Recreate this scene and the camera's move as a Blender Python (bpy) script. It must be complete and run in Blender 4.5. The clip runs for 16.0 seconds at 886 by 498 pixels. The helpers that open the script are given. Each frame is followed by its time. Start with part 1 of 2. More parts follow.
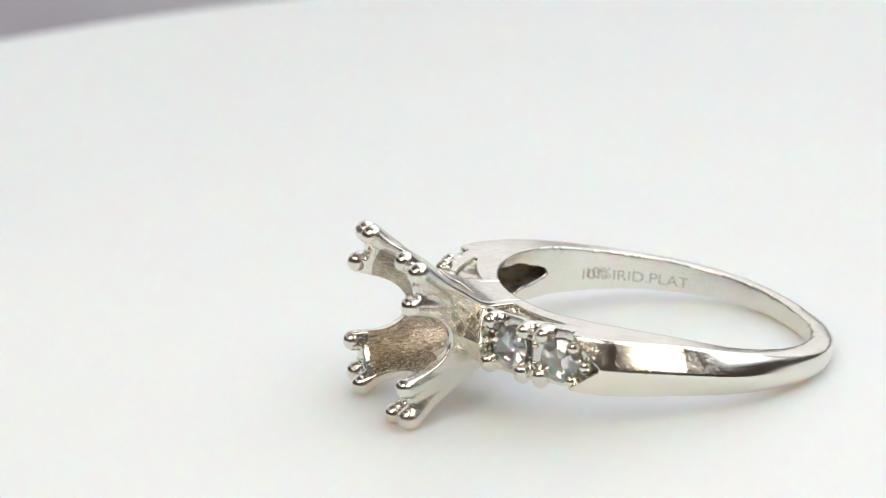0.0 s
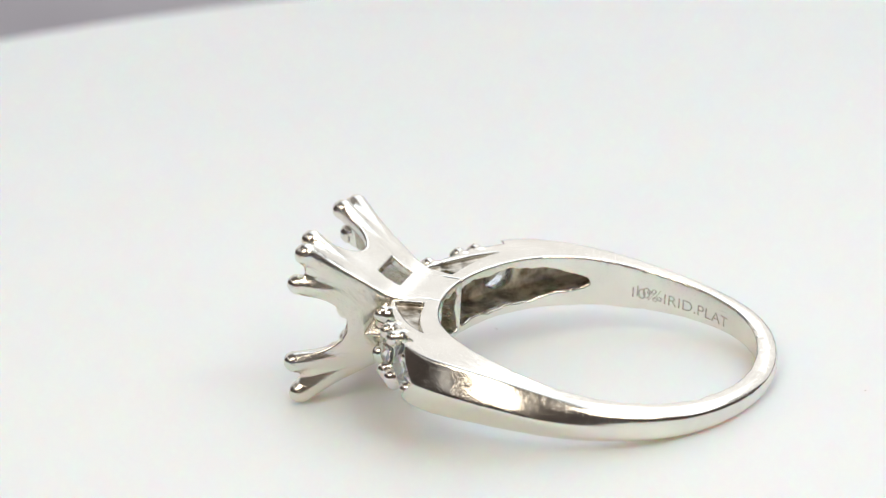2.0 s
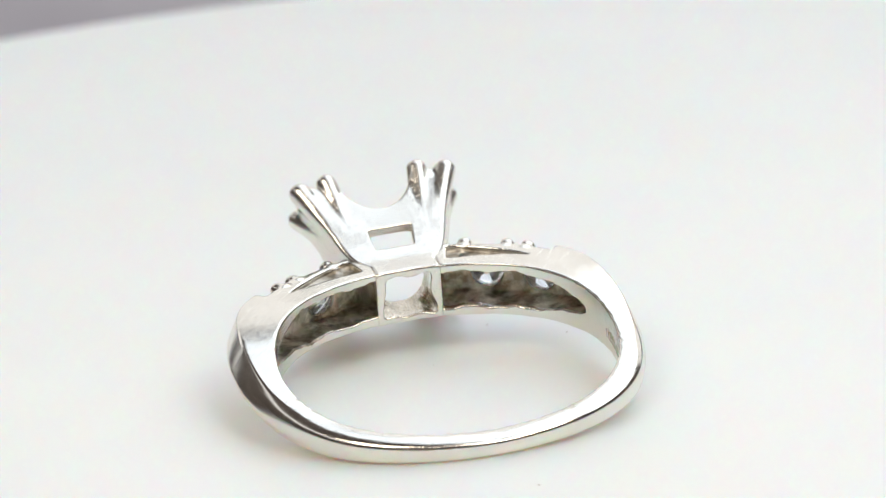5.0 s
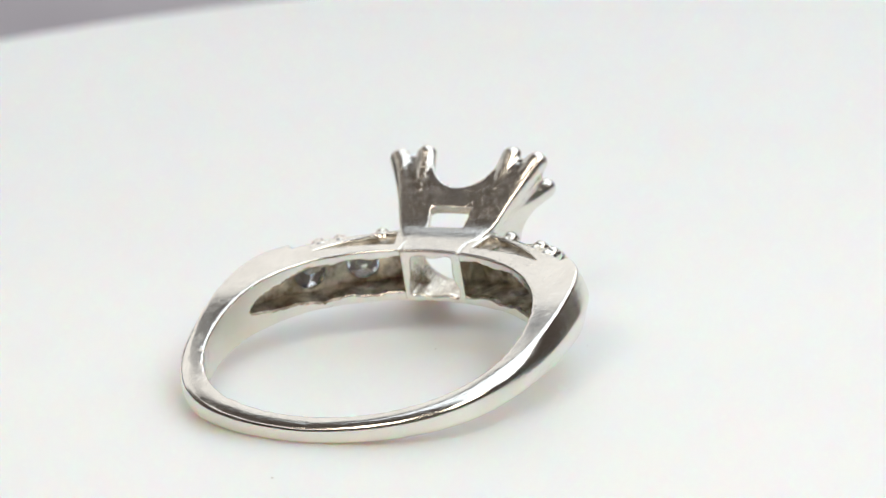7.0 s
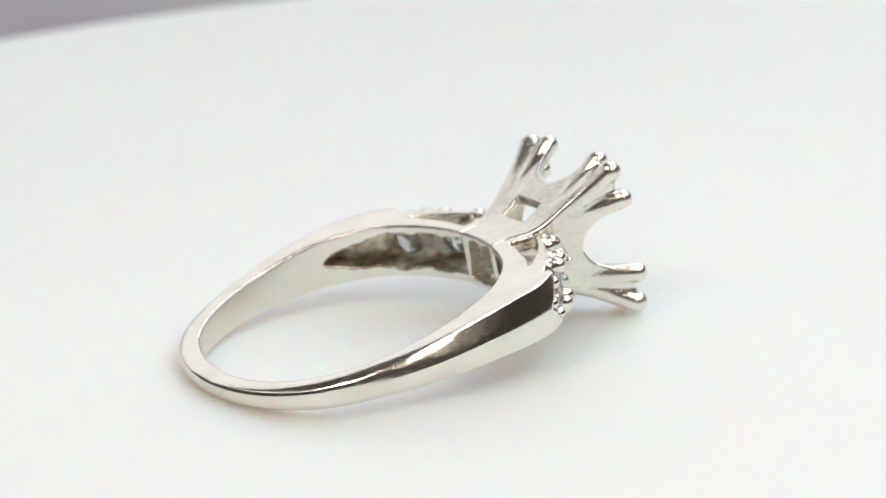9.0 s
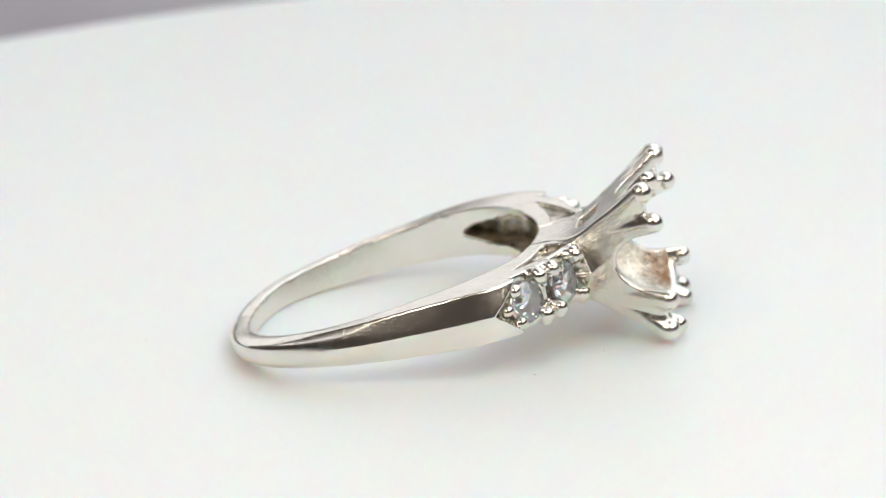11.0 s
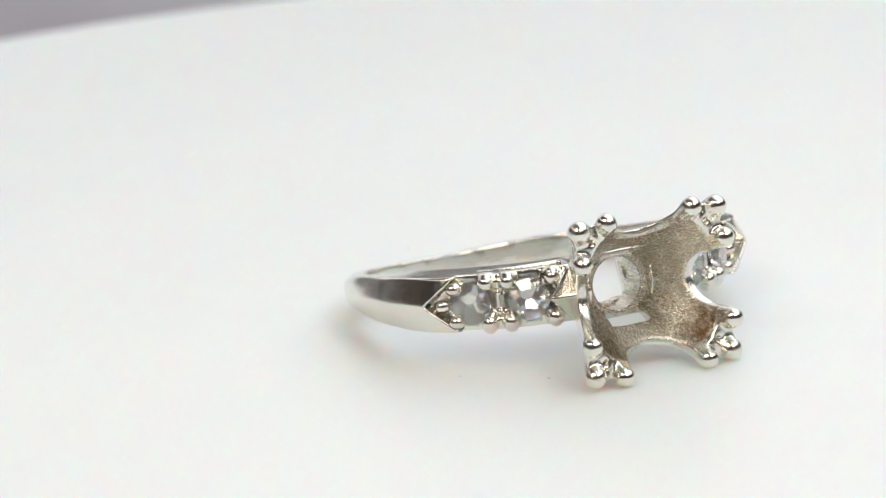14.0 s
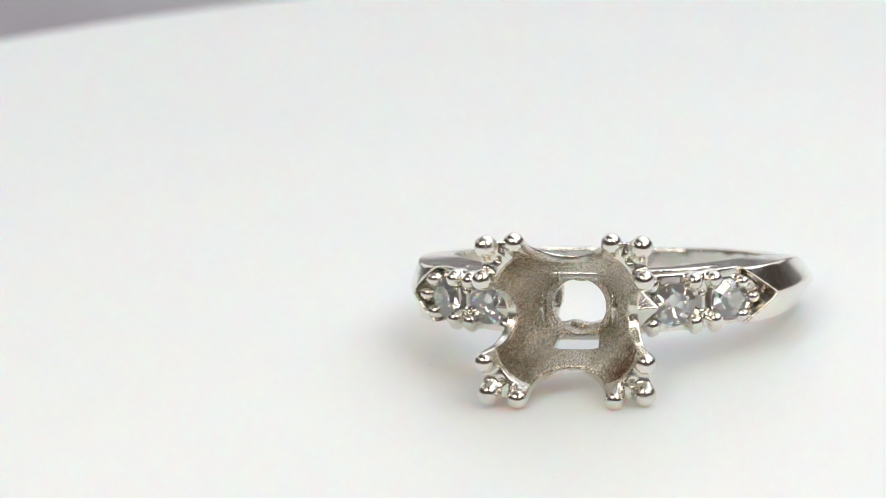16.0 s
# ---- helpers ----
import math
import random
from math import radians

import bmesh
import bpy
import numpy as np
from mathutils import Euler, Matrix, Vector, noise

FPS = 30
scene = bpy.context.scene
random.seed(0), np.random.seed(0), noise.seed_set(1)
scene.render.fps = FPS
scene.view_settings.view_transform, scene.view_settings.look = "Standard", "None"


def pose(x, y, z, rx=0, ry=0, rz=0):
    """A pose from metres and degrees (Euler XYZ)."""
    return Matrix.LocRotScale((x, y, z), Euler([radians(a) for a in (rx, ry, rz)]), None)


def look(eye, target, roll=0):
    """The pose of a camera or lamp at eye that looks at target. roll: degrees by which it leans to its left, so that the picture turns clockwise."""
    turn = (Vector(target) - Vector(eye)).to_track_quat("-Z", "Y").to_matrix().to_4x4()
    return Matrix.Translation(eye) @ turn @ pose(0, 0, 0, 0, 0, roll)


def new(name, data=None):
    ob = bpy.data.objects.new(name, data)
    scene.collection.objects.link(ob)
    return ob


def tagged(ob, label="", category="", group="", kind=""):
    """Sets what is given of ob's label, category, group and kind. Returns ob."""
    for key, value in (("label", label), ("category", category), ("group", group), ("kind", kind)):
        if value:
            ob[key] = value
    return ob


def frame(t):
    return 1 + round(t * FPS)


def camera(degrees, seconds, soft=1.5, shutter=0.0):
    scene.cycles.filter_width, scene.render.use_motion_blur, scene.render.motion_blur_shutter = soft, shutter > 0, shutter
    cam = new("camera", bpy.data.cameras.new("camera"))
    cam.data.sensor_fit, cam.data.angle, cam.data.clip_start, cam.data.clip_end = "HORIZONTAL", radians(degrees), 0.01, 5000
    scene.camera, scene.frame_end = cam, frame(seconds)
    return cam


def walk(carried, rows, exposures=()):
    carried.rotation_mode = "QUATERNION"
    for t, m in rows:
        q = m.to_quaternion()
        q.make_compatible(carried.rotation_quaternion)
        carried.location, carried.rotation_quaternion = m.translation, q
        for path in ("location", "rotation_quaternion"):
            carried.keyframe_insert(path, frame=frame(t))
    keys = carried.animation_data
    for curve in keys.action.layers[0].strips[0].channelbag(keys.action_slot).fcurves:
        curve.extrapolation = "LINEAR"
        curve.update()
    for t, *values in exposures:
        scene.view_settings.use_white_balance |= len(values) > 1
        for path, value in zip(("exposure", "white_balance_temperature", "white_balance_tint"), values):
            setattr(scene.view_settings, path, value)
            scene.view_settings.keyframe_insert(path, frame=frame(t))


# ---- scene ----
from itertools import product

MM = 0.001

# ---------------------------------------------------------------- camera
cam = camera(11.28, 16.0, soft=0.7)
EYE = pose(-0.00297, -0.2234, 0.07427, 90 - 17.0, 0, 0) @ pose(0, 0, 0, 0, 0, -4.497)
walk(cam, [(0.0, EYE), (16.0, EYE)], exposures=[(0.0, 0.0), (16.0, 0.0)])
cam.data.dof.use_dof = True
cam.data.dof.focus_distance = 0.228
cam.data.dof.aperture_fstop = 74.0

# turn of the platter, degrees at each time
TURN = [(0, 0.0), (0.5, -9.19), (1, -18.66), (1.5, -28.06), (2, -37.62), (2.5, -47.1), (3, -56.6), (3.5, -66.06),
        (4, -75.6), (5.25, -100.02), (6.5, -124.32), (7, -133.27), (7.5, -142.12), (8, -151.12), (8.5, -160.27),
        (9, -169.61), (10.25, -192.88), (11.5, -216.17), (12, -225.59), (12.5, -234.92), (13, -244.26),
        (13.5, -253.62), (14, -262.96), (14.5, -272.31), (15, -281.82), (15.5, -291.37), (16, -301.12)]
RING_REST = pose(0.007752, -0.002290, 0.002323, -1.21, -8.11, -161.15)

# ---------------------------------------------------------------- light
world = bpy.data.worlds.new("world")
scene.world = world
world.use_nodes = True
world.node_tree.nodes["Background"].inputs[0].default_value = (0.985, 0.965, 0.96, 1)
world.node_tree.nodes["Background"].inputs[1].default_value = 1.02


def area_lamp(name, eye, target, sx, sy, power, colour):
    data = bpy.data.lights.new(name, "AREA")
    data.shape, data.size, data.size_y = "RECTANGLE", sx, sy
    data.energy, data.color = power, colour
    ob = new(name, data)
    ob.matrix_world = look(eye, target)
    return tagged(ob, kind="structure")


def lamp_at(name, azimuth, elevation, distance, sx, sy, power, colour):
    """A lamp aimed at the turntable; azimuth from straight ahead to the right."""
    a, e = radians(azimuth), radians(elevation)
    eye = (distance * math.cos(e) * math.sin(a), distance * math.cos(e) * math.cos(a), distance * math.sin(e))
    return area_lamp(name, eye, (0, 0, 0), sx, sy, power, colour)


lamp_at("main_lamp", 58, 60, 0.62, 0.94, 0.62, 2.42, (0.91, 1.0, 1.12))
lamp_at("right_lamp", 141, 46, 0.48, 0.22, 0.2, 0.8, (1.0, 0.90, 0.78))
lamp_at("left_lamp", -146, 50, 0.48, 0.22, 0.18, 0.85, (1.0, 0.89, 0.76))


# ---------------------------------------------------------------- materials
def material(name, base, rough=0.4, metal=0.0):
    m = bpy.data.materials.new(name)
    m.use_nodes = True
    b = m.node_tree.nodes["Principled BSDF"]
    b.inputs["Base Color"].default_value = (*base, 1)
    b.inputs["Roughness"].default_value = rough
    b.inputs["Metallic"].default_value = metal
    return m, m.node_tree.nodes, m.node_tree.links, b


def noise_node(n, l, scale, detail=3.0, stretch=None, rough=0.5):
    co = n.new("ShaderNodeTexCoord")
    tex = n.new("ShaderNodeTexNoise")
    tex.inputs["Scale"].default_value = scale
    tex.inputs["Detail"].default_value = detail
    tex.inputs["Roughness"].default_value = rough
    if stretch:
        mp = n.new("ShaderNodeMapping")
        mp.inputs["Scale"].default_value = stretch
        l.new(co.outputs["Object"], mp.inputs["Vector"])
        l.new(mp.outputs["Vector"], tex.inputs["Vector"])
    else:
        l.new(co.outputs["Object"], tex.inputs["Vector"])
    return tex


def ramp(n, l, src, a, b, ca, cb):
    r = n.new("ShaderNodeValToRGB")
    r.color_ramp.elements[0].position, r.color_ramp.elements[1].position = a, b
    r.color_ramp.elements[0].color = (*ca, 1)
    r.color_ramp.elements[1].color = (*cb, 1)
    l.new(src.outputs["Fac"], r.inputs["Fac"])
    return r


def spread(n, l, src, a, b, lo, hi):
    r = n.new("ShaderNodeMapRange")
    for key, value in (("From Min", a), ("From Max", b), ("To Min", lo), ("To Max", hi)):
        r.inputs[key].default_value = value
    l.new(src.outputs["Fac"], r.inputs["Value"])
    return r


def bump(n, l, b, src, strength, dist):
    k = n.new("ShaderNodeBump")
    k.inputs["Strength"].default_value = strength
    k.inputs["Distance"].default_value = dist
    l.new(src if isinstance(src, bpy.types.NodeSocket) else src.outputs["Fac"], k.inputs["Height"])
    l.new(k.outputs["Normal"], b.inputs["Normal"])
    return k


def scratched(n, l, base):
    """Adds hairline scratches in three directions to a height."""
    total = base.outputs["Fac"]
    for turn, scale in (((20, 35, 50), (0.22, 6, 6)), ((-50, 10, 110), (0.3, 7, 7)), ((70, -40, 10), (0.25, 5, 5))):
        co = n.new("ShaderNodeTexCoord")
        mp = n.new("ShaderNodeMapping")
        mp.inputs["Rotation"].default_value = [radians(k) for k in turn]
        mp2 = n.new("ShaderNodeMapping")
        mp2.inputs["Scale"].default_value = scale
        tex = n.new("ShaderNodeTexNoise")
        tex.inputs["Scale"].default_value = 2100
        tex.inputs["Detail"].default_value = 2.0
        l.new(co.outputs["Object"], mp.inputs["Vector"])
        l.new(mp.outputs["Vector"], mp2.inputs["Vector"])
        l.new(mp2.outputs["Vector"], tex.inputs["Vector"])
        cut = spread(n, l, tex, 0.63, 0.68, 0.0, -0.75)
        add = n.new("ShaderNodeMath")
        l.new(total, add.inputs[0])
        l.new(cut.outputs["Result"], add.inputs[1])
        total = add.outputs[0]
    return total


def polished_platinum(name, smoothest, roughest, scratch):
    m, n, l, b = material(name, (0.80, 0.785, 0.73), 0.1, 1.0)
    fine = noise_node(n, l, 2600, 4.0)
    l.new(spread(n, l, fine, 0.3, 0.72, smoothest, roughest).outputs["Result"], b.inputs["Roughness"])
    broad = noise_node(n, l, 420, 3.0)
    l.new(ramp(n, l, broad, 0.3, 0.7, (0.80, 0.775, 0.705), (0.875, 0.855, 0.79)).outputs["Color"], b.inputs["Base Color"])
    lines = noise_node(n, l, 1500, 8.0, (1.0, 1.3, 4.0), 0.72)
    bump(n, l, b, scratched(n, l, lines), scratch, 0.00004)
    return m


def satin_platinum():
    m, n, l, b = material("satin_platinum", (0.62, 0.58, 0.51), 0.42, 1.0)
    # mottled grime whose fine contrast also paints in the brushed metal's sparkle
    mottle = noise_node(n, l, 650, 10.0, (0.6, 1.0, 1.0), 0.74)
    colour = ramp(n, l, mottle, 0.36, 0.64, (0.62, 0.57, 0.47), (0.93, 0.90, 0.81)).outputs["Color"]
    # a rust-brown spot in one corner of the bowl, a wider browner area on the wall across from it
    ragged = noise_node(n, l, 1400, 5.0, None, 0.65)
    for place, inner, outer, much, tint in (((0.0140, 0.0034, -0.0028), 0.0021, 0.0036, 0.95, (0.20, 0.10, 0.04, 1)),
                                            ((0.0128, -0.0034, -0.0012), 0.0035, 0.0062, 0.45, (0.25, 0.165, 0.105, 1)),
                                            ((0.0138, -0.0032, -0.0030), 0.0024, 0.0046, 0.8, (0.17, 0.125, 0.07, 1)),
                                            ((0.0140, -0.0028, 0.0032), 0.0020, 0.0036, 0.7, (0.24, 0.17, 0.10, 1)),
                                            ((0.0106, 0.0016, -0.0014), 0.0020, 0.0036, 0.45, (0.26, 0.23, 0.16, 1))):
        co = n.new("ShaderNodeTexCoord")
        near = n.new("ShaderNodeVectorMath")
        near.operation = "DISTANCE"
        near.inputs[1].default_value = place
        l.new(co.outputs["Object"], near.inputs[0])
        reach = n.new("ShaderNodeMath")
        reach.operation = "MULTIPLY_ADD"
        reach.inputs[1].default_value = 0.0032
        l.new(ragged.outputs["Fac"], reach.inputs[0])
        l.new(near.outputs["Value"], reach.inputs[2])
        edge = n.new("ShaderNodeMapRange")
        for key, value in (("From Min", inner), ("From Max", outer), ("To Min", much), ("To Max", 0.0)):
            edge.inputs[key].default_value = value
        l.new(reach.outputs[0], edge.inputs["Value"])
        mix = n.new("ShaderNodeMix")
        mix.data_type = "RGBA"
        mix.inputs[7].default_value = tint
        l.new(edge.outputs["Result"], mix.inputs[0])
        l.new(colour, mix.inputs[6])
        colour = mix.outputs[2]
    l.new(colour, b.inputs["Base Color"])
    brushed = noise_node(n, l, 8500, 3.0, (0.13, 1.0, 1.0), 0.65)
    l.new(spread(n, l, brushed, 0.3, 0.7, 0.17, 0.32).outputs["Result"], b.inputs["Roughness"])
    bump(n, l, b, brushed, 0.8, 0.00009)
    return m


def cast_platinum():
    m, n, l, b = material("cast_platinum", (0.5, 0.46, 0.4), 0.4, 1.0)
    mottle = noise_node(n, l, 900, 5.0, None, 0.6)
    l.new(ramp(n, l, mottle, 0.4, 0.62, (0.28, 0.24, 0.18), (0.86, 0.82, 0.73)).outputs["Color"], b.inputs["Base Color"])
    bump(n, l, b, mottle, 1.0, 0.00022)
    return m


def diamond():
    m, n, l, b = material("diamond", (1, 1, 1), 0.0)
    b.inputs["IOR"].default_value = 2.42
    b.inputs["Transmission Weight"].default_value = 0.89
    return m


def platter_white():
    m, n, l, b = material("platter_white", (0.86, 0.865, 0.855), 0.42)
    soft = noise_node(n, l, 35, 2.0)
    l.new(ramp(n, l, soft, 0.3, 0.7, (0.814, 0.856, 0.872), (0.838, 0.876, 0.894)).outputs["Color"], b.inputs["Base Color"])
    grain = noise_node(n, l, 2500, 4.0)
    bump(n, l, b, grain, 0.03, 0.00002)
    b.inputs["Subsurface Weight"].default_value = 0.7
    b.inputs["Subsurface Radius"].default_value = (1.0, 0.5, 0.3)
    b.inputs["Subsurface Scale"].default_value = 0.009
    return m


def painted(name, ca, cb, scale, rough):
    m, n, l, b = material(name, ca, rough)
    tex = noise_node(n, l, scale, 4.0)
    l.new(ramp(n, l, tex, 0.35, 0.65, ca, cb).outputs["Color"], b.inputs["Base Color"])
    bump(n, l, b, tex, 0.1, 0.001)
    return m


PLATINUM = polished_platinum("polished_platinum", 0.07, 0.2, 0.14)
WORN = polished_platinum("worn_platinum", 0.11, 0.27, 0.24)
SATIN, CAST, DIAMOND = satin_platinum(), cast_platinum(), diamond()
WHITE = platter_white()
DESK = painted("lavender_grey_desk", (0.33, 0.31, 0.34), (0.38, 0.36, 0.39), 60, 0.6)
PALE_REFLECTOR = painted("pale_reflector", (0.76, 0.75, 0.76), (0.82, 0.81, 0.82), 4, 0.7)
BROWN_WALL = painted("dark_brown_wall", (0.185, 0.15, 0.13), (0.28, 0.23, 0.20), 5, 0.7)
GREY_WALL = painted("grey_wall", (0.34, 0.33, 0.32), (0.40, 0.39, 0.38), 4, 0.8)
GROOVE = material("engraved_groove", (0.50, 0.47, 0.41), 0.45, 1.0)[0]
GREY_PLASTIC = painted("grey_plastic", (0.4, 0.4, 0.42), (0.45, 0.45, 0.47), 200, 0.5)
DUST = material("dark_speck", (0.3, 0.26, 0.22), 0.8)[0]


# ---------------------------------------------------------------- mesh helpers
def part(name, bm, mat, parent=None, label="", smooth=True):
    me = bpy.data.meshes.new(name)
    bm.to_mesh(me)
    bm.free()
    for q in me.polygons:
        q.use_smooth = smooth
    me.materials.append(mat)
    ob = new(name, me)
    ob.parent = parent
    return tagged(ob, label=label)


def box_bm(x0, x1, y0, y1, z0, z1):
    bm = bmesh.new()
    bmesh.ops.create_cube(bm, size=1, matrix=Matrix.Translation(((x0 + x1) / 2, (y0 + y1) / 2, (z0 + z1) / 2))
                          @ Matrix.Diagonal((x1 - x0, y1 - y0, z1 - z0, 1)))
    return bm


def lathe_bm(profile, steps):
    """Turns (radius, height) pairs about z."""
    bm = bmesh.new()
    rings = []
    for r, z in profile:
        if r < 1e-7:
            rings.append([bm.verts.new((0, 0, z))])
        else:
            rings.append([bm.verts.new((r * math.cos(2 * math.pi * k / steps), r * math.sin(2 * math.pi * k / steps), z))
                          for k in range(steps)])
    for a, b in zip(rings, rings[1:]):
        for k in range(steps):
            j = (k + 1) % steps
            vs = [a[k % len(a)], a[j % len(a)], b[j % len(b)], b[k % len(b)]]
            vs = list(dict.fromkeys(vs))
            if len(vs) > 2:
                bm.faces.new(vs)
    bmesh.ops.recalc_face_normals(bm, faces=bm.faces)
    return bm


def skin(name, field, lo, hi, step, mats, parent, pick=None, label=""):
    """A mesh round the inside (field < 0) of a solid given by its distance field, in millimetres. pick(x, y, z) chooses each face's material."""
    axes = [np.arange(a, b + step, step) for a, b in zip(lo, hi)]
    x, y, z = np.meshgrid(*axes, indexing="ij")
    v = field(x, y, z)
    s = v < 0
    n = v.shape
    ins = np.zeros([k - 1 for k in n], int)
    for d in product((0, 1), repeat=3):
        ins += s[d[0]:n[0] - 1 + d[0], d[1]:n[1] - 1 + d[1], d[2]:n[2] - 1 + d[2]]
    cells = np.argwhere((ins > 0) & (ins < 8))
    index = np.full(ins.shape, -1)
    index[tuple(cells.T)] = np.arange(len(cells))
    total, count = np.zeros((len(cells), 3)), np.zeros(len(cells))
    for axis in range(3):
        others = [k for k in range(3) if k != axis]
        for d in product((0, 1), repeat=2):
            off = np.zeros(3, int)
            off[others] = d
            a = cells + off
            b = a.copy()
            b[:, axis] += 1
            va, vb = v[tuple(a.T)], v[tuple(b.T)]
            cut = (va < 0) != (vb < 0)
            f = np.where(cut, va / np.where(cut, va - vb, 1), 0)
            point = a.astype(float)
            point[:, axis] += f
            total[cut] += point[cut]
            count[cut] += 1
    verts = total / count[:, None] * step + np.array(lo)
    quads = []
    for axis in range(3):
        j, k = (axis + 1) % 3, (axis + 2) % 3
        first = [slice(None)] * 3
        second = [slice(None)] * 3
        first[axis], second[axis] = slice(0, -1), slice(1, None)
        sa, sb = s[tuple(first)], s[tuple(second)]
        e = np.argwhere(sa != sb)
        keep = (e[:, j] > 0) & (e[:, k] > 0) & (e[:, j] < n[j] - 1) & (e[:, k] < n[k] - 1)
        e = e[keep]
        flip = sb[tuple(e.T)]
        corner = []
        for dj, dk in ((-1, -1), (0, -1), (0, 0), (-1, 0)):
            c = e.copy()
            c[:, j] += dj
            c[:, k] += dk
            corner.append(index[tuple(c.T)])
        q = np.stack(corner, 1)
        q[flip] = q[flip][:, ::-1]
        quads.append(q)
    quads = np.concatenate(quads)
    me = bpy.data.meshes.new(name)
    me.from_pydata((verts * MM).tolist(), [], quads.tolist())
    for m in mats:
        me.materials.append(m)
    if pick:
        mid = verts[quads].mean(1)
        me.polygons.foreach_set("material_index", pick(mid[:, 0], mid[:, 1], mid[:, 2]).astype(np.int32))
    me.polygons.foreach_set("use_smooth", np.ones(len(quads), bool))
    me.update()
    ob = new(name, me)
    ob.parent = parent
    return tagged(ob, label=label)


def curve(a, xs, ys):
    """A smooth line through the pairs (xs, ys)."""
    xs, ys = np.array(xs, float), np.array(ys, float)
    slope = np.gradient(ys, xs)
    i = np.clip(np.searchsorted(xs, a) - 1, 0, len(xs) - 2)
    h = xs[i + 1] - xs[i]
    t = np.clip((a - xs[i]) / h, 0, 1)
    return ((1 + 2 * t) * (1 - t) ** 2 * ys[i] + t * (1 - t) ** 2 * h * slope[i]
            + t * t * (3 - 2 * t) * ys[i + 1] + t * t * (t - 1) * h * slope[i + 1])


def smin(a, b, k):
    h = np.clip(0.5 + 0.5 * (b - a) / k, 0, 1)
    return b * (1 - h) + a * h - k * h * (1 - h)


def smax(a, b, k):
    return -smin(-a, -b, k)


def capsule(x, y, z, a, b, ra, rb):
    a, b = np.array(a, float), np.array(b, float)
    d = b - a
    h = np.clip(((x - a[0]) * d[0] + (y - a[1]) * d[1] + (z - a[2]) * d[2]) / (d @ d), 0, 1)
    return np.sqrt((x - a[0] - h * d[0]) ** 2 + (y - a[1] - h * d[1]) ** 2 + (z - a[2] - h * d[2]) ** 2) - (ra + h * (rb - ra))


# ---------------------------------------------------------------- the unseen room round the turntable, shaped for the ring's reflections
def wall_with_opening(name, across, depth, z0, z1, mat, along_x, near=0.12):
    """An unseen wall from the floor to the ceiling with one wide opening between z0 and z1 that lets in the world's
    light.
    """
    a0, a1 = across
    d0, d1 = depth
    bm = bmesh.new()
    for u0, u1, v0, v1 in ((a0, a1, -0.76, z0), (a0, a1, z1, 1.7), (a0, a0 + near, z0, z1), (a1 - 0.12, a1, z0, z1)):
        ext = (u0, u1, d0, d1, v0, v1) if along_x else (d0, d1, u0, u1, v0, v1)
        b = box_bm(*ext)
        me = bpy.data.meshes.new("piece")
        b.to_mesh(me)
        b.free()
        bm.from_mesh(me)
        bpy.data.meshes.remove(me)
    return tagged(part(name, bm, mat, None, "", False), kind="structure")


def room():
    wall_with_opening("wall_far", (-1.6, 1.6), (1.3, 1.4), 0.14, 1.3, GREY_WALL, True)
    # high side openings, added for fill light and darker facet reflections
    wall_with_opening("wall_left", (-1.4, 1.3), (-1.7, -1.6), 1.12, 1.65, BROWN_WALL, False)
    wall_with_opening("wall_right", (-1.4, 1.3), (1.6, 1.7), 0.95, 1.6, BROWN_WALL, False, 0.95)
    shell = (("wall_behind", (-1.6, 1.6, -1.5, -1.4, -0.76, 1.7), BROWN_WALL),
             ("ceiling", (-1.7, 1.7, -1.5, 1.4, 1.7, 1.8), BROWN_WALL),
             ("floor", (-1.7, 1.7, -1.5, 1.4, -0.86, -0.76), GREY_WALL))
    for name, ext, mat in shell:
        tagged(part(name, box_bm(*ext), mat, None, "", False), kind="structure")
    # unseen pale strips added low on the side walls to lighten the ring's reflections
    for name, x in (("low_reflector_left", -1.59), ("low_reflector_right", 1.59)):
        tagged(part(name, box_bm(x - 0.008, x + 0.008, -1.398, 1.298, -0.758, 0.1), PALE_REFLECTOR, None, "", False), kind="structure")
    bm = box_bm(-0.8, 0.8, -0.62, 0.75, -0.05, -0.02)
    bmesh.ops.bevel(bm, geom=bm.edges[:], offset=0.004, segments=3, affect="EDGES")
    desk = tagged(new("desk"), "lavender-grey desk carrying the white turntable", "desk")
    part("desk_top", bm, DESK, desk, "", False)
    for sx, sy in product((-1, 1), repeat=2):
        part("leg", box_bm(sx * 0.74 - 0.03, sx * 0.74 + 0.03, sy * 0.5 + 0.03, sy * 0.5 + 0.09, -0.76, -0.05), DESK, desk, "", False)


# dust on the platter: x, y, size, turn
DUST_AT = ((-0.00292, 0.003, 0.00004, 30), (-0.0049, -0.00136, 0.00004, 70), (0.00142, -0.00383, 0.000035, 0), (0.02037, 0.00244, 0.00004, 120))


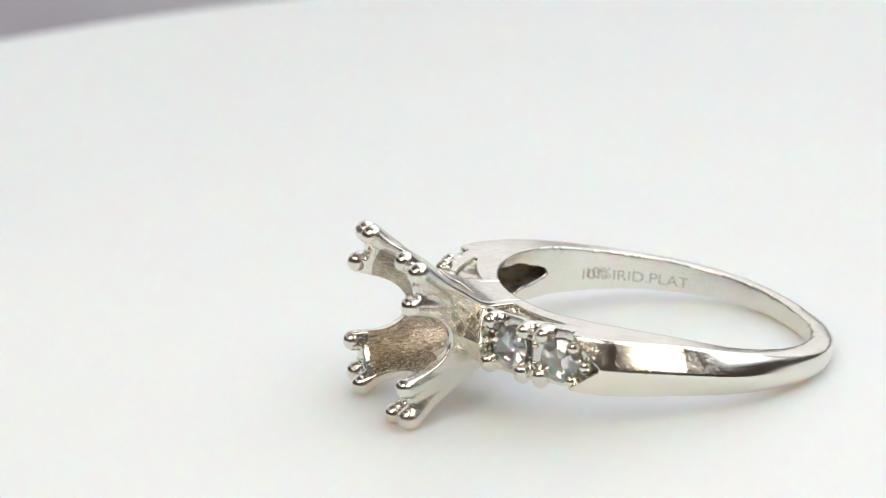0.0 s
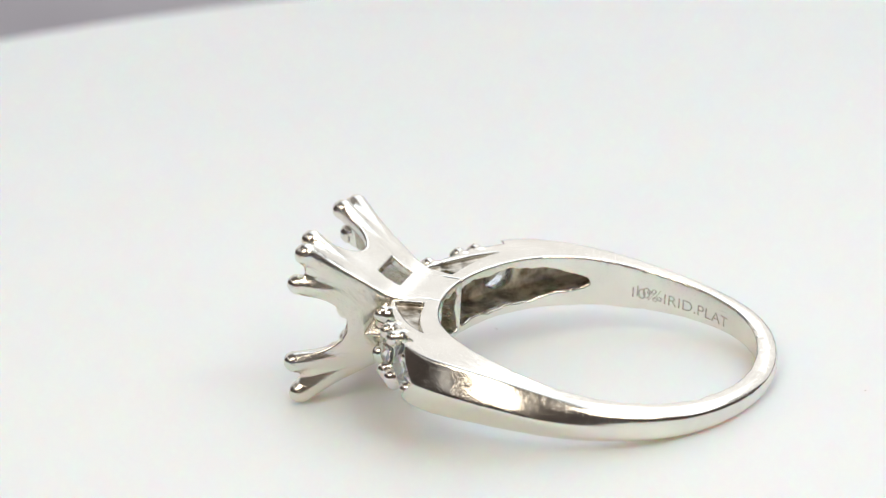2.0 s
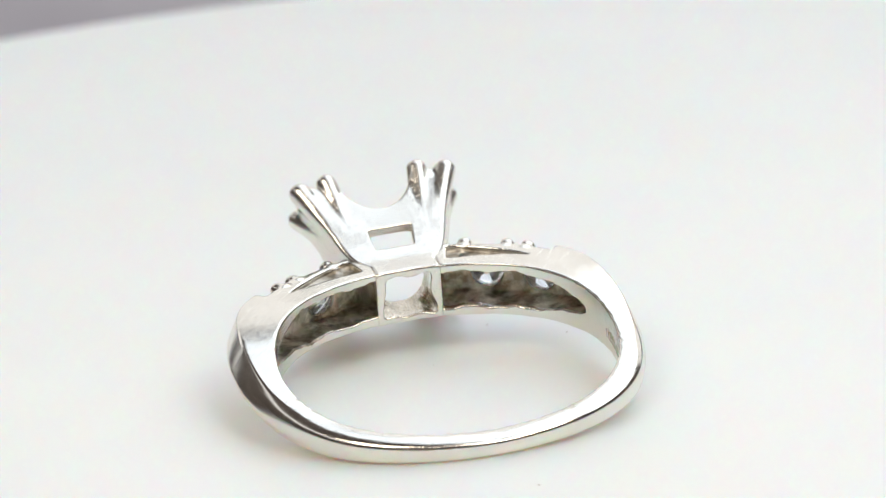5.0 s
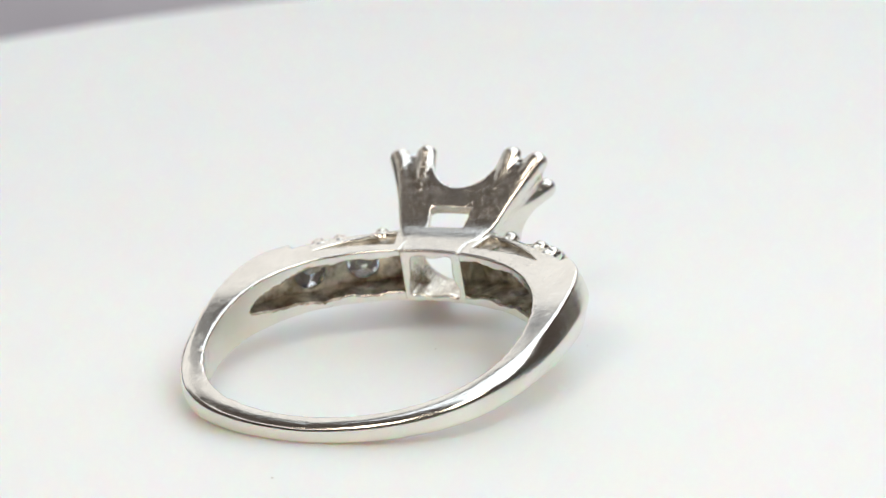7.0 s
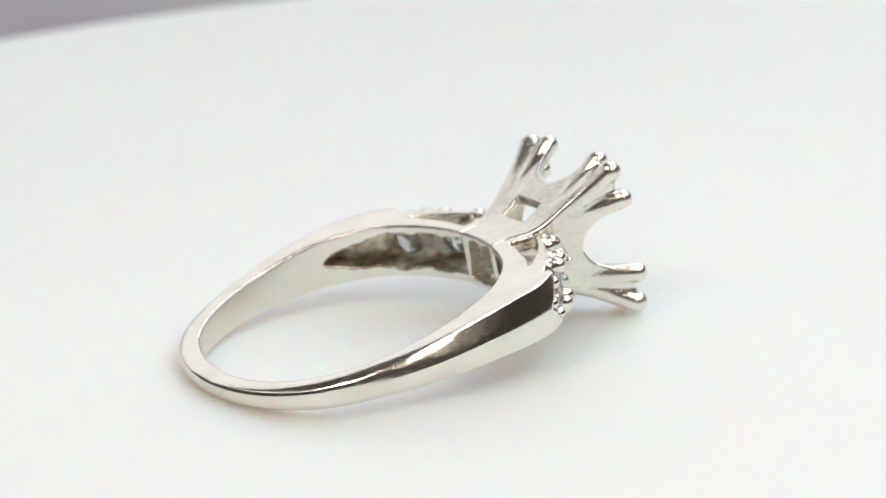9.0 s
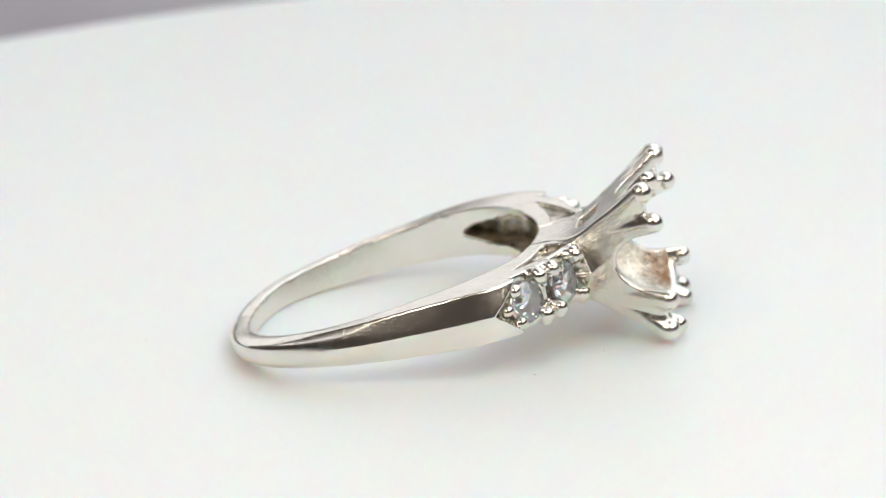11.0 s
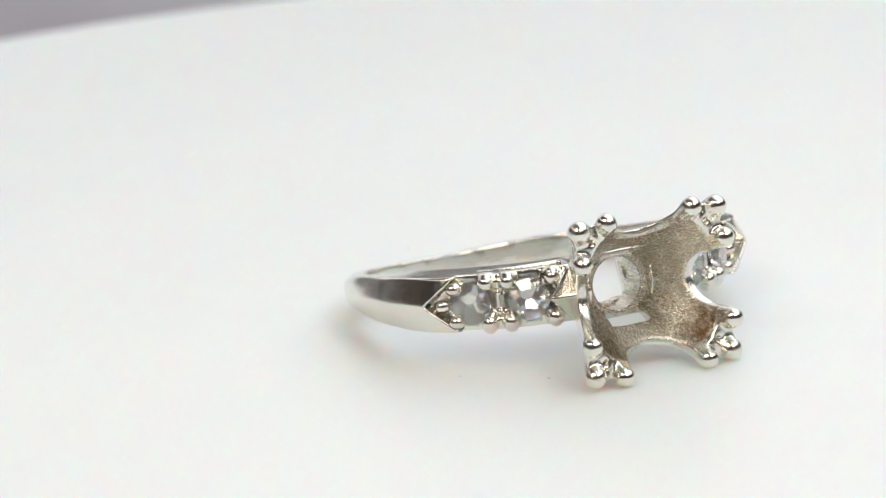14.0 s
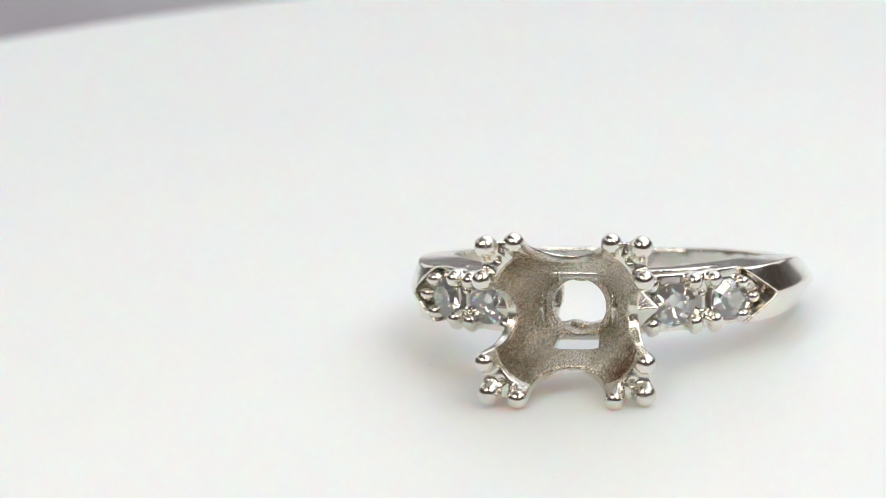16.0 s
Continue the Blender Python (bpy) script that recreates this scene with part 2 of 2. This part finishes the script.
def turntable():
    thing = tagged(new("turntable"), "round matt white turntable slowly turning on a desk", "turntable")
    bm = lathe_bm([(0, 0), (0.0827, 0), (0.0844, -0.0003), (0.0858, -0.0011), (0.0867, -0.0026), (0.0869, -0.0045), (0.0869, -0.008), (0.0852, -0.0095), (0, -0.0095)], 192)
    part("platter", bm, WHITE, thing, "matt white round platter")
    bm = lathe_bm([(0, -0.0095), (0.055, -0.0095), (0.062, -0.012), (0.064, -0.02), (0, -0.02)], 96)
    part("base", bm, GREY_PLASTIC, thing, "grey plastic base")
    for x, y, size, turn in DUST_AT:
        bm = bmesh.new()
        bmesh.ops.create_icosphere(bm, subdivisions=2, radius=size)
        for v in bm.verts:
            v.co *= 1 + 0.3 * noise.noise(v.co * 9000)
        bmesh.ops.transform(bm, matrix=Matrix.Translation((x, y, 0.00003)) @ pose(0, 0, 0, 0, 0, turn) @ Matrix.Diagonal((1.8, 0.6, 0.4, 1)), verts=bm.verts)
        part("dust_speck", bm, DUST, thing, "tiny dark dust speck")
    return thing


# ---------------------------------------------------------------- the ring
# ring space, millimetres: x from the finger hole's centre out through the head, z along the finger
INNER = 8.5


def out_of_round(x, y):
    """How far the worn finger hole departs from a circle."""
    p = np.arctan2(y, x)
    dent = (p < 0) * 0.22 * np.exp(-((np.degrees(p) + 95) / 28) ** 2)
    dent = dent + 0.1 * np.exp(-((np.degrees(np.abs(p)) - 172) / 35) ** 2)
    return -dent - 0.03 + 0.15 * np.cos(p) + 0.12 * np.sin(p) - 0.35 * np.cos(2 * p) + 0.065 * np.sin(2 * p) + 0.04 * np.cos(3 * p) - 0.07 * np.cos(4 * p)


def band_width(a):
    return curve(a, (0, 30, 50, 60, 70, 95, 120, 150, 180), (1.52, 1.5, 1.46, 1.42, 1.34, 1.07, 0.86, 0.66, 0.58))


def band_edge(a):
    return curve(a, (0, 30, 40, 47, 54, 62, 73, 85, 105, 127, 180), (11.0, 11.0, 11.1, 11.36, 11.26, 10.76, 10.1, 9.66, 9.35, 9.05, 8.9))


def band_ridge(a):
    return curve(a, (0, 40, 54, 65, 76, 90, 110, 130, 150, 180), (12.1, 12.05, 11.7, 11.15, 10.72, 10.38, 10.02, 9.8, 9.64, 9.56))


def band_middle(x, y):
    """The band's mid-plane: it leans down to the back and up to one side, a little out of true with the head."""
    a = np.degrees(np.abs(np.arctan2(y, x)))
    lean = curve(a, (0, 30, 45, 70, 95, 120, 150, 180), (0, 0.03, 0.05, 0.03, -0.08, -0.1, -0.02, 0))
    return curve(a, (0, 30, 45, 70, 95, 120, 150, 180), (0, 0.06, 0.12, 0.08, -0.22, -0.45, -0.56, -0.66)) + np.sign(y) * lean


def hollow_field(x, y, z):
    """The hollow under the side stones, pointed towards the shank."""
    r, a, h = np.hypot(x, y), np.degrees(np.abs(np.arctan2(y, x))), np.abs(z - band_middle(x, y))
    wave = 0.07 * np.sin(a * 0.36 + 1.3 * np.sign(y) + 2 * np.sign(z)) + 0.025 * np.sin(a * 0.97 + np.sign(z))
    half = (band_width(a) - 0.5 + wave) * np.sqrt(np.clip((70 - a) / 27, 0, 1))
    return np.maximum(np.maximum(r - 10.35, h - half), (a - 70) * 0.15)


def band_field(x, y, z):
    hollow = hollow_field(x, y, z)
    z = z - band_middle(x, y)
    r, a, h = np.hypot(x, y), np.degrees(np.abs(np.arctan2(y, x))), np.abs(z)
    bore = INNER - (r - out_of_round(x, y))
    r = r - out_of_round(x, y) * (0.35 + 0.65 * np.clip((a - 45) / 30, 0, 1)) * np.clip(a / 25, 0, 1)
    w, edge, ridge = band_width(a), band_edge(a) + 0.09 * np.sign(y) * np.clip(1 - np.abs(a - 58) / 18, 0, 1), band_ridge(a)
    # one side is fuller at the shoulder and worn thinner below it
    ridge = ridge + (y > 0) * curve(a, (0, 38, 57, 80, 108, 140, 180), (0, 0, 0.28, 0.08, -0.12, 0, 0)) - (y < 0) * (0.1 * np.exp(-((a - 112) / 22) ** 2) + 0.28 * np.exp(-((a - 86) / 24) ** 2))
    edge = np.minimum(edge, ridge - 0.25)
    # knife edge at the shoulders, half round at the back
    facet = ((r - ridge) * w + (np.sqrt(h * h + 0.01) - 0.1) * (ridge - edge)) / np.hypot(w, ridge - edge)
    dome = (((np.maximum(r - INNER, 0) / (ridge - INNER)) ** 2.4 + (h / w) ** 4.0) ** (1 / 3.0) - 1) * (ridge - INNER) * 0.7
    back = np.clip((a - 76) / 48, 0, 1)
    back = back * back * (3 - 2 * back)
    d = smax(smax(facet * (1 - back) + dome * back, h - w, 0.06), smax(bore, h - w, 0.08), 0.06)
    # nicks along the worn inner edge of the shank
    wear = np.sin(2.9 * x + 1.1) * np.sin(3.7 * y + 0.4) + 0.6 * np.sin(7.1 * x - 5.3 * y)
    d = d + np.clip(wear - 0.6, 0, 1) * 0.05 * np.exp(-((r - INNER) / 0.22) ** 2 - ((h - w) / 0.2) ** 2) * (a > 75)
    # the chevron-ended bed of the side stones
    floor = 10.84 + 0.2 * np.clip(1 - np.abs(a - 34) / 2.5, 0, 1) + (0.55 - 0.3 * h) * np.clip((19.5 - a) / 3.5, 0, 1)
    bed = np.maximum(floor - r, (a - (54 - 9.0 * h / 1.45)) * 0.17)
    d = smax(d, -bed, 0.06)
    # rims of the bed with its pierced side slots
    slot = np.maximum(np.abs(r - 9.93) - 0.72 * np.clip((41 - a) / 24, -4, 1), (14.5 - a) * 0.17)
    d = smax(d, -np.maximum(slot, 1.16 - h), 0.05)
    d = smax(d, -hollow, 0.05)
    # the kite-shaped fin between the last stone and the head
    fin = np.maximum(np.maximum((r - 12.2 + 0.72 * h) * 0.82, (a - 20.8 + 4.2 * h) * 0.19), np.maximum(np.maximum(10.72 - r, h - 1.4), (12.5 - a) * 0.2))
    d = np.minimum(d, fin)
    # scalloped rail under the outer beads
    for ang in (19.5, 31.3, 37.0):
        cx, cy = math.cos(radians(ang)), math.sin(radians(ang))
        d = smin(d, capsule(x, np.abs(y), h, (10.85 * cx, 10.85 * cy, 1.0), (11.3 * cx, 11.3 * cy, 1.05), 0.54, 0.42), 0.1)
    # stone holes
    for ang in (26, 42):
        cx, cy = math.cos(radians(ang)), math.sin(radians(ang))
        along = x * cx + np.abs(y) * cy
        off = np.sqrt((np.abs(y) * cx - x * cy) ** 2 + z * z)
        d = np.maximum(d, -np.maximum(off - 0.88, 9.6 - along))
    # the seat of the head
    return np.maximum(d, 1.72 - np.abs(y) - 100 * (x < 0))


HEAD_X = (8.3, 9.2, 9.9, 10.8, 12.0, 13.5, 15.2)


def head_half(x):
    return (curve(x, HEAD_X, (1.78, 1.85, 2.35, 2.75, 3.2, 3.8, 4.5)), curve(x, HEAD_X, (1.52, 1.54, 1.6, 1.85, 2.55, 3.4, 4.3)))


def cavity_field(x, y, z):
    by = np.interp(x, (10.5, 12.0, 13.5, 15.2), (1.6, 2.45, 3.25, 4.0))
    bz = np.interp(x, (10.5, 12.0, 13.5, 15.2), (1.3, 2.1, 2.95, 3.85))
    # rounded-square bowl
    k = 3.0
    bowl = ((np.abs(y) / by) ** k + (np.abs(z) / bz) ** k) ** (1 / k) - 1
    bowl = np.maximum(bowl * bz * 0.85, 10.6 - x)
    bore = np.maximum(np.hypot(y, z) - 1.4, 9.0 - x)
    # the opening towards the finger, filed by eye
    uneven = 0.09 * np.sin(2.3 * z + 0.7) + 0.07 * np.sin(4.1 * y + 2.0 * z)
    under = smax(smax(np.abs(y) - 1.3 + uneven, np.abs(z) - 1.08 + uneven, 0.3), x - 9.75, 0.1)
    return np.minimum(np.minimum(bowl, bore), under)


TIPS = ((14.78, 3.98, 3.76, 0.57), (15.0, 2.48, 3.98, 0.52), (15.08, 4.12, 2.12, 0.53))
FEET = ((12.2, 2.65, 2.0, 0.4), (12.4, 2.1, 2.1, 0.4), (12.3, 2.75, 1.65, 0.4))


def head_field(x, y, z):
    hy, hz = head_half(x)
    ay, az = np.abs(y), np.abs(z)
    d = smax(smax((ay - hy) * 0.87, (az - hz) * 0.87, 0.2), np.maximum(x - 14.75, INNER + out_of_round(x, y) - np.hypot(x, y)), 0.15)
    # windows in the two gallery walls
    gap = np.maximum(np.maximum(ay - 1.02 - 0.12 * (x - 10.6), np.abs(x - 11.2) - 0.58), 1.2 - az)
    d = np.maximum(d, -gap)
    # scoops between the prongs
    top = (np.sqrt(((x - 15.1) / 2.15) ** 2 + (y / 1.98) ** 2) - 1) * 1.95
    side = (np.sqrt(((x - 15.2) / 2.6) ** 2 + (z / 1.64) ** 2) - 1) * 1.62
    d = smax(d, -np.where(az > ay, top, 9), 0.12)
    d = smax(d, -np.where(az <= ay, side, 9), 0.12)
    # three blended fingers at each corner, with a groove between each two
    for (tx, ty, tz, tr), (fx, fy, fz, fr) in zip(TIPS, FEET):
        d = smin(d, capsule(x, ay, az, (tx - 0.05, ty, tz), (fx, fy, fz), tr * 1.03, fr * 1.1), 0.14)
    # the horn behind each three fingers
    d = smin(d, capsule(x, ay, az, (14.3, 3.1, 3.3), (12.2, 2.45, 2.0), 0.5, 0.45), 0.2)
    d = smin(d, capsule(x, ay, az, (14.2, 3.5, 2.8), (12.2, 2.65, 1.9), 0.5, 0.45), 0.2)
    d = smax(d, -capsule(x, ay, az, (15.3, 3.28, 4.55), (13.7, 3.05, 4.0), 0.3, 0.1), 0.08)
    d = smax(d, -capsule(x, ay, az, (15.3, 4.75, 2.98), (13.7, 4.05, 2.65), 0.34, 0.14), 0.08)
    d = smax(d, -capsule(x, ay, az, (13.8, 4.05, 2.65), (11.4, 3.08, 1.85), 0.13, 0.1), 0.05)
    d = smax(d, -capsule(x, ay, az, (15.5, 3.45, 3.2), (14.6, 3.3, 3.1), 0.42, 0.1), 0.1)
    return smax(d, -cavity_field(x, y, z), 0.06)


def gem_mesh(name, radius, dice):
    """A single-cut stone: a round girdle cut by a table, eight crown and eight pavilion facets."""
    bm = bmesh.new()
    bmesh.ops.create_cone(bm, cap_ends=True, segments=48, radius1=radius, radius2=radius, depth=3 * radius)
    cuts = [((0, 0, 0.27 * radius), (0, 0, 1)), ((0, 0, -0.82 * radius), (0, 0, -1))]
    for k in range(8):
        a = 2 * math.pi * (k + dice.uniform(-0.07, 0.07)) / 8
        for tilt, z in ((radians(29 + dice.uniform(-3, 3)), 0.03), (radians(-40 + dice.uniform(-4.5, 4.5)), -0.03)):
            up = math.cos(tilt) if tilt > 0 else -math.cos(tilt)
            n = (math.sin(abs(tilt)) * math.cos(a), math.sin(abs(tilt)) * math.sin(a), up)
            cuts.append(((radius * 0.985 * math.cos(a), radius * 0.985 * math.sin(a), z * radius), n))
    for co, no in cuts:
        bmesh.ops.bisect_plane(bm, geom=bm.verts[:] + bm.edges[:] + bm.faces[:], plane_co=co, plane_no=no, clear_outer=True)
        bmesh.ops.holes_fill(bm, edges=[e for e in bm.edges if e.is_boundary])
    bmesh.ops.recalc_face_normals(bm, faces=bm.faces)
    me = bpy.data.meshes.new(name)
    bm.to_mesh(me)
    bm.free()
    me.materials.append(DIAMOND)
    return me


def bead_mesh(name, radius):
    bm = bmesh.new()
    bmesh.ops.create_uvsphere(bm, u_segments=20, v_segments=14, radius=radius)
    for v in bm.verts:
        v.co *= 1 + 0.11 * noise.noise(v.co * 0.9 / radius)
    me = bpy.data.meshes.new(name)
    bm.to_mesh(me)
    bm.free()
    for q in me.polygons:
        q.use_smooth = True
    me.materials.append(PLATINUM)
    return me


def on_band(angle, radius, z, side):
    """A place on the band with its own z pointing outwards."""
    a = radians(angle) * side
    m = Matrix(((-math.sin(a), 0, math.cos(a)), (math.cos(a), 0, math.sin(a)), (0, 1, 0))).to_4x4()
    return Matrix.Translation((radius * math.cos(a) * MM, radius * math.sin(a) * MM, z * MM)) @ m


def hallmark(parent):
    """The stamped line inside the shank, bent onto the finger hole."""
    def strike(words, start, end, lift, size):
        font = bpy.data.curves.new("hallmark", "FONT")
        font.body = words
        font.size, font.extrude, font.offset, font.space_character = 1.25, 0.02, -0.012, 1.0
        ob = bpy.data.objects.new("hallmark", font)
        scene.collection.objects.link(ob)
        bpy.context.view_layer.update()
        flat = bpy.data.meshes.new_from_object(ob.evaluated_get(bpy.context.evaluated_depsgraph_get()))
        bpy.data.objects.remove(ob)
        wide = max(v.co.x for v in flat.vertices)
        for v in flat.vertices:
            a = radians(start + (end - start) * v.co.x / wide)
            r = INNER + 0.012 + float(out_of_round(math.cos(a), math.sin(a))) - v.co.z
            middle = float(band_middle(r * math.cos(a), r * math.sin(a)))
            v.co = (r * math.cos(a) * MM, r * math.sin(a) * MM, (v.co.y * size + lift + middle) * MM)
        bm.from_mesh(flat)
        bpy.data.meshes.remove(flat)

    # the figures are struck twice, the second time a little askew
    bm = bmesh.new()
    strike("10% IRID.PLAT", -84, -125, -0.52, 0.66)
    strike("10%", -85.6, -96.5, -0.44, 0.7)
    me = bpy.data.meshes.new("hallmark")
    bm.to_mesh(me)
    bm.free()
    me.materials.append(GROOVE)
    mark = new("hallmark", me)
    mark.parent = parent
    return tagged(mark, label="stamped hallmark reading 10% IRID.PLAT")


def engagement_ring():
    ring = tagged(new("ring"), "polished platinum ring with four small diamonds and an empty head", "ring")
    skin("band", band_field, (-10.3, -12.0, -1.8), (12.1, 12.0, 1.8), 0.085, (PLATINUM, CAST), ring,
         lambda x, y, z: (hollow_field(x, y, z) < 0.12) & (np.hypot(x, y) > 8.66) | (np.abs(np.hypot(x, y) - 10.05) < 0.62) & (np.abs(z) < 1.4) & (np.abs(z) > 0.95)
         & (np.degrees(np.abs(np.arctan2(y, x))) < 38) & (x > 0),
         "tapering knife-edge platinum band with pierced shoulders")
    head = skin("head", head_field, (7.9, -4.9, -4.8), (15.8, 4.9, 4.8), 0.075, (WORN, SATIN), ring,
         lambda x, y, z: (cavity_field(x, y, z) < 0.1) & (x > 8.5) & (x < 14.5), "empty square head with a brushed stained bowl")
    tip = bead_mesh("prong_tip", 0.57 * MM)
    dice = random.Random(4)
    for sy, sz in product((1, -1), repeat=2):
        for x, y, z, r in TIPS:
            b = new("prong_tip", tip)
            b.parent = head
            b.matrix_basis = Matrix.Translation((x * MM, y * sy * MM, z * sz * MM)) @ pose(0, 0, 0, dice.uniform(0, 360), dice.uniform(0, 360), 0) @ Matrix.Scale(r / 0.57 * dice.uniform(0.95, 1.03), 4)
    small = bead_mesh("bead", 0.37 * MM)
    for side in (1, -1):
        for ang in (26, 42):
            g = new("side_stone", gem_mesh("side_stone", 1.1 * MM, dice))
            g.parent = ring
            g.matrix_basis = on_band(ang, 11.08, 0, side) @ pose(0, 0, 0, 0, 0, ang * 3 * side)
            tagged(g, label="small round single-cut diamond")
        for ang, z in ((34.0, 0.5), (34.0, -0.5), (18.6, 0.55), (18.6, -0.55)):
            b = new("bead", small)
            b.parent = ring
            b.matrix_basis = on_band(ang, 10.95, z, side) @ Matrix.Scale(0.6, 4)
        for ang, z in ((19.5, 1.12), (31.3, 1.12), (37.0, 1.12), (46.0, 0.86), (19.5, -1.12), (31.3, -1.12), (37.0, -1.12), (46.0, -0.86), (49.5, 0.0)):
            b = new("bead", small)
            b.parent = ring
            b.matrix_basis = on_band(ang, 11.2, z, side) @ Matrix.Diagonal((1.15, 1.3 if abs(z) > 1 else 1.0, 1.15, 1.0))
    hallmark(ring)
    return ring


def motions():
    walk(RING, [(t, pose(0, 0, 0, 0, 0, a) @ RING_REST) for t, a in TURN])
    walk(TABLE, [(t, pose(0, 0, 0, 0, 0, a)) for t, a in TURN])


room()
TABLE = turntable()
RING = engagement_ring()
motions()
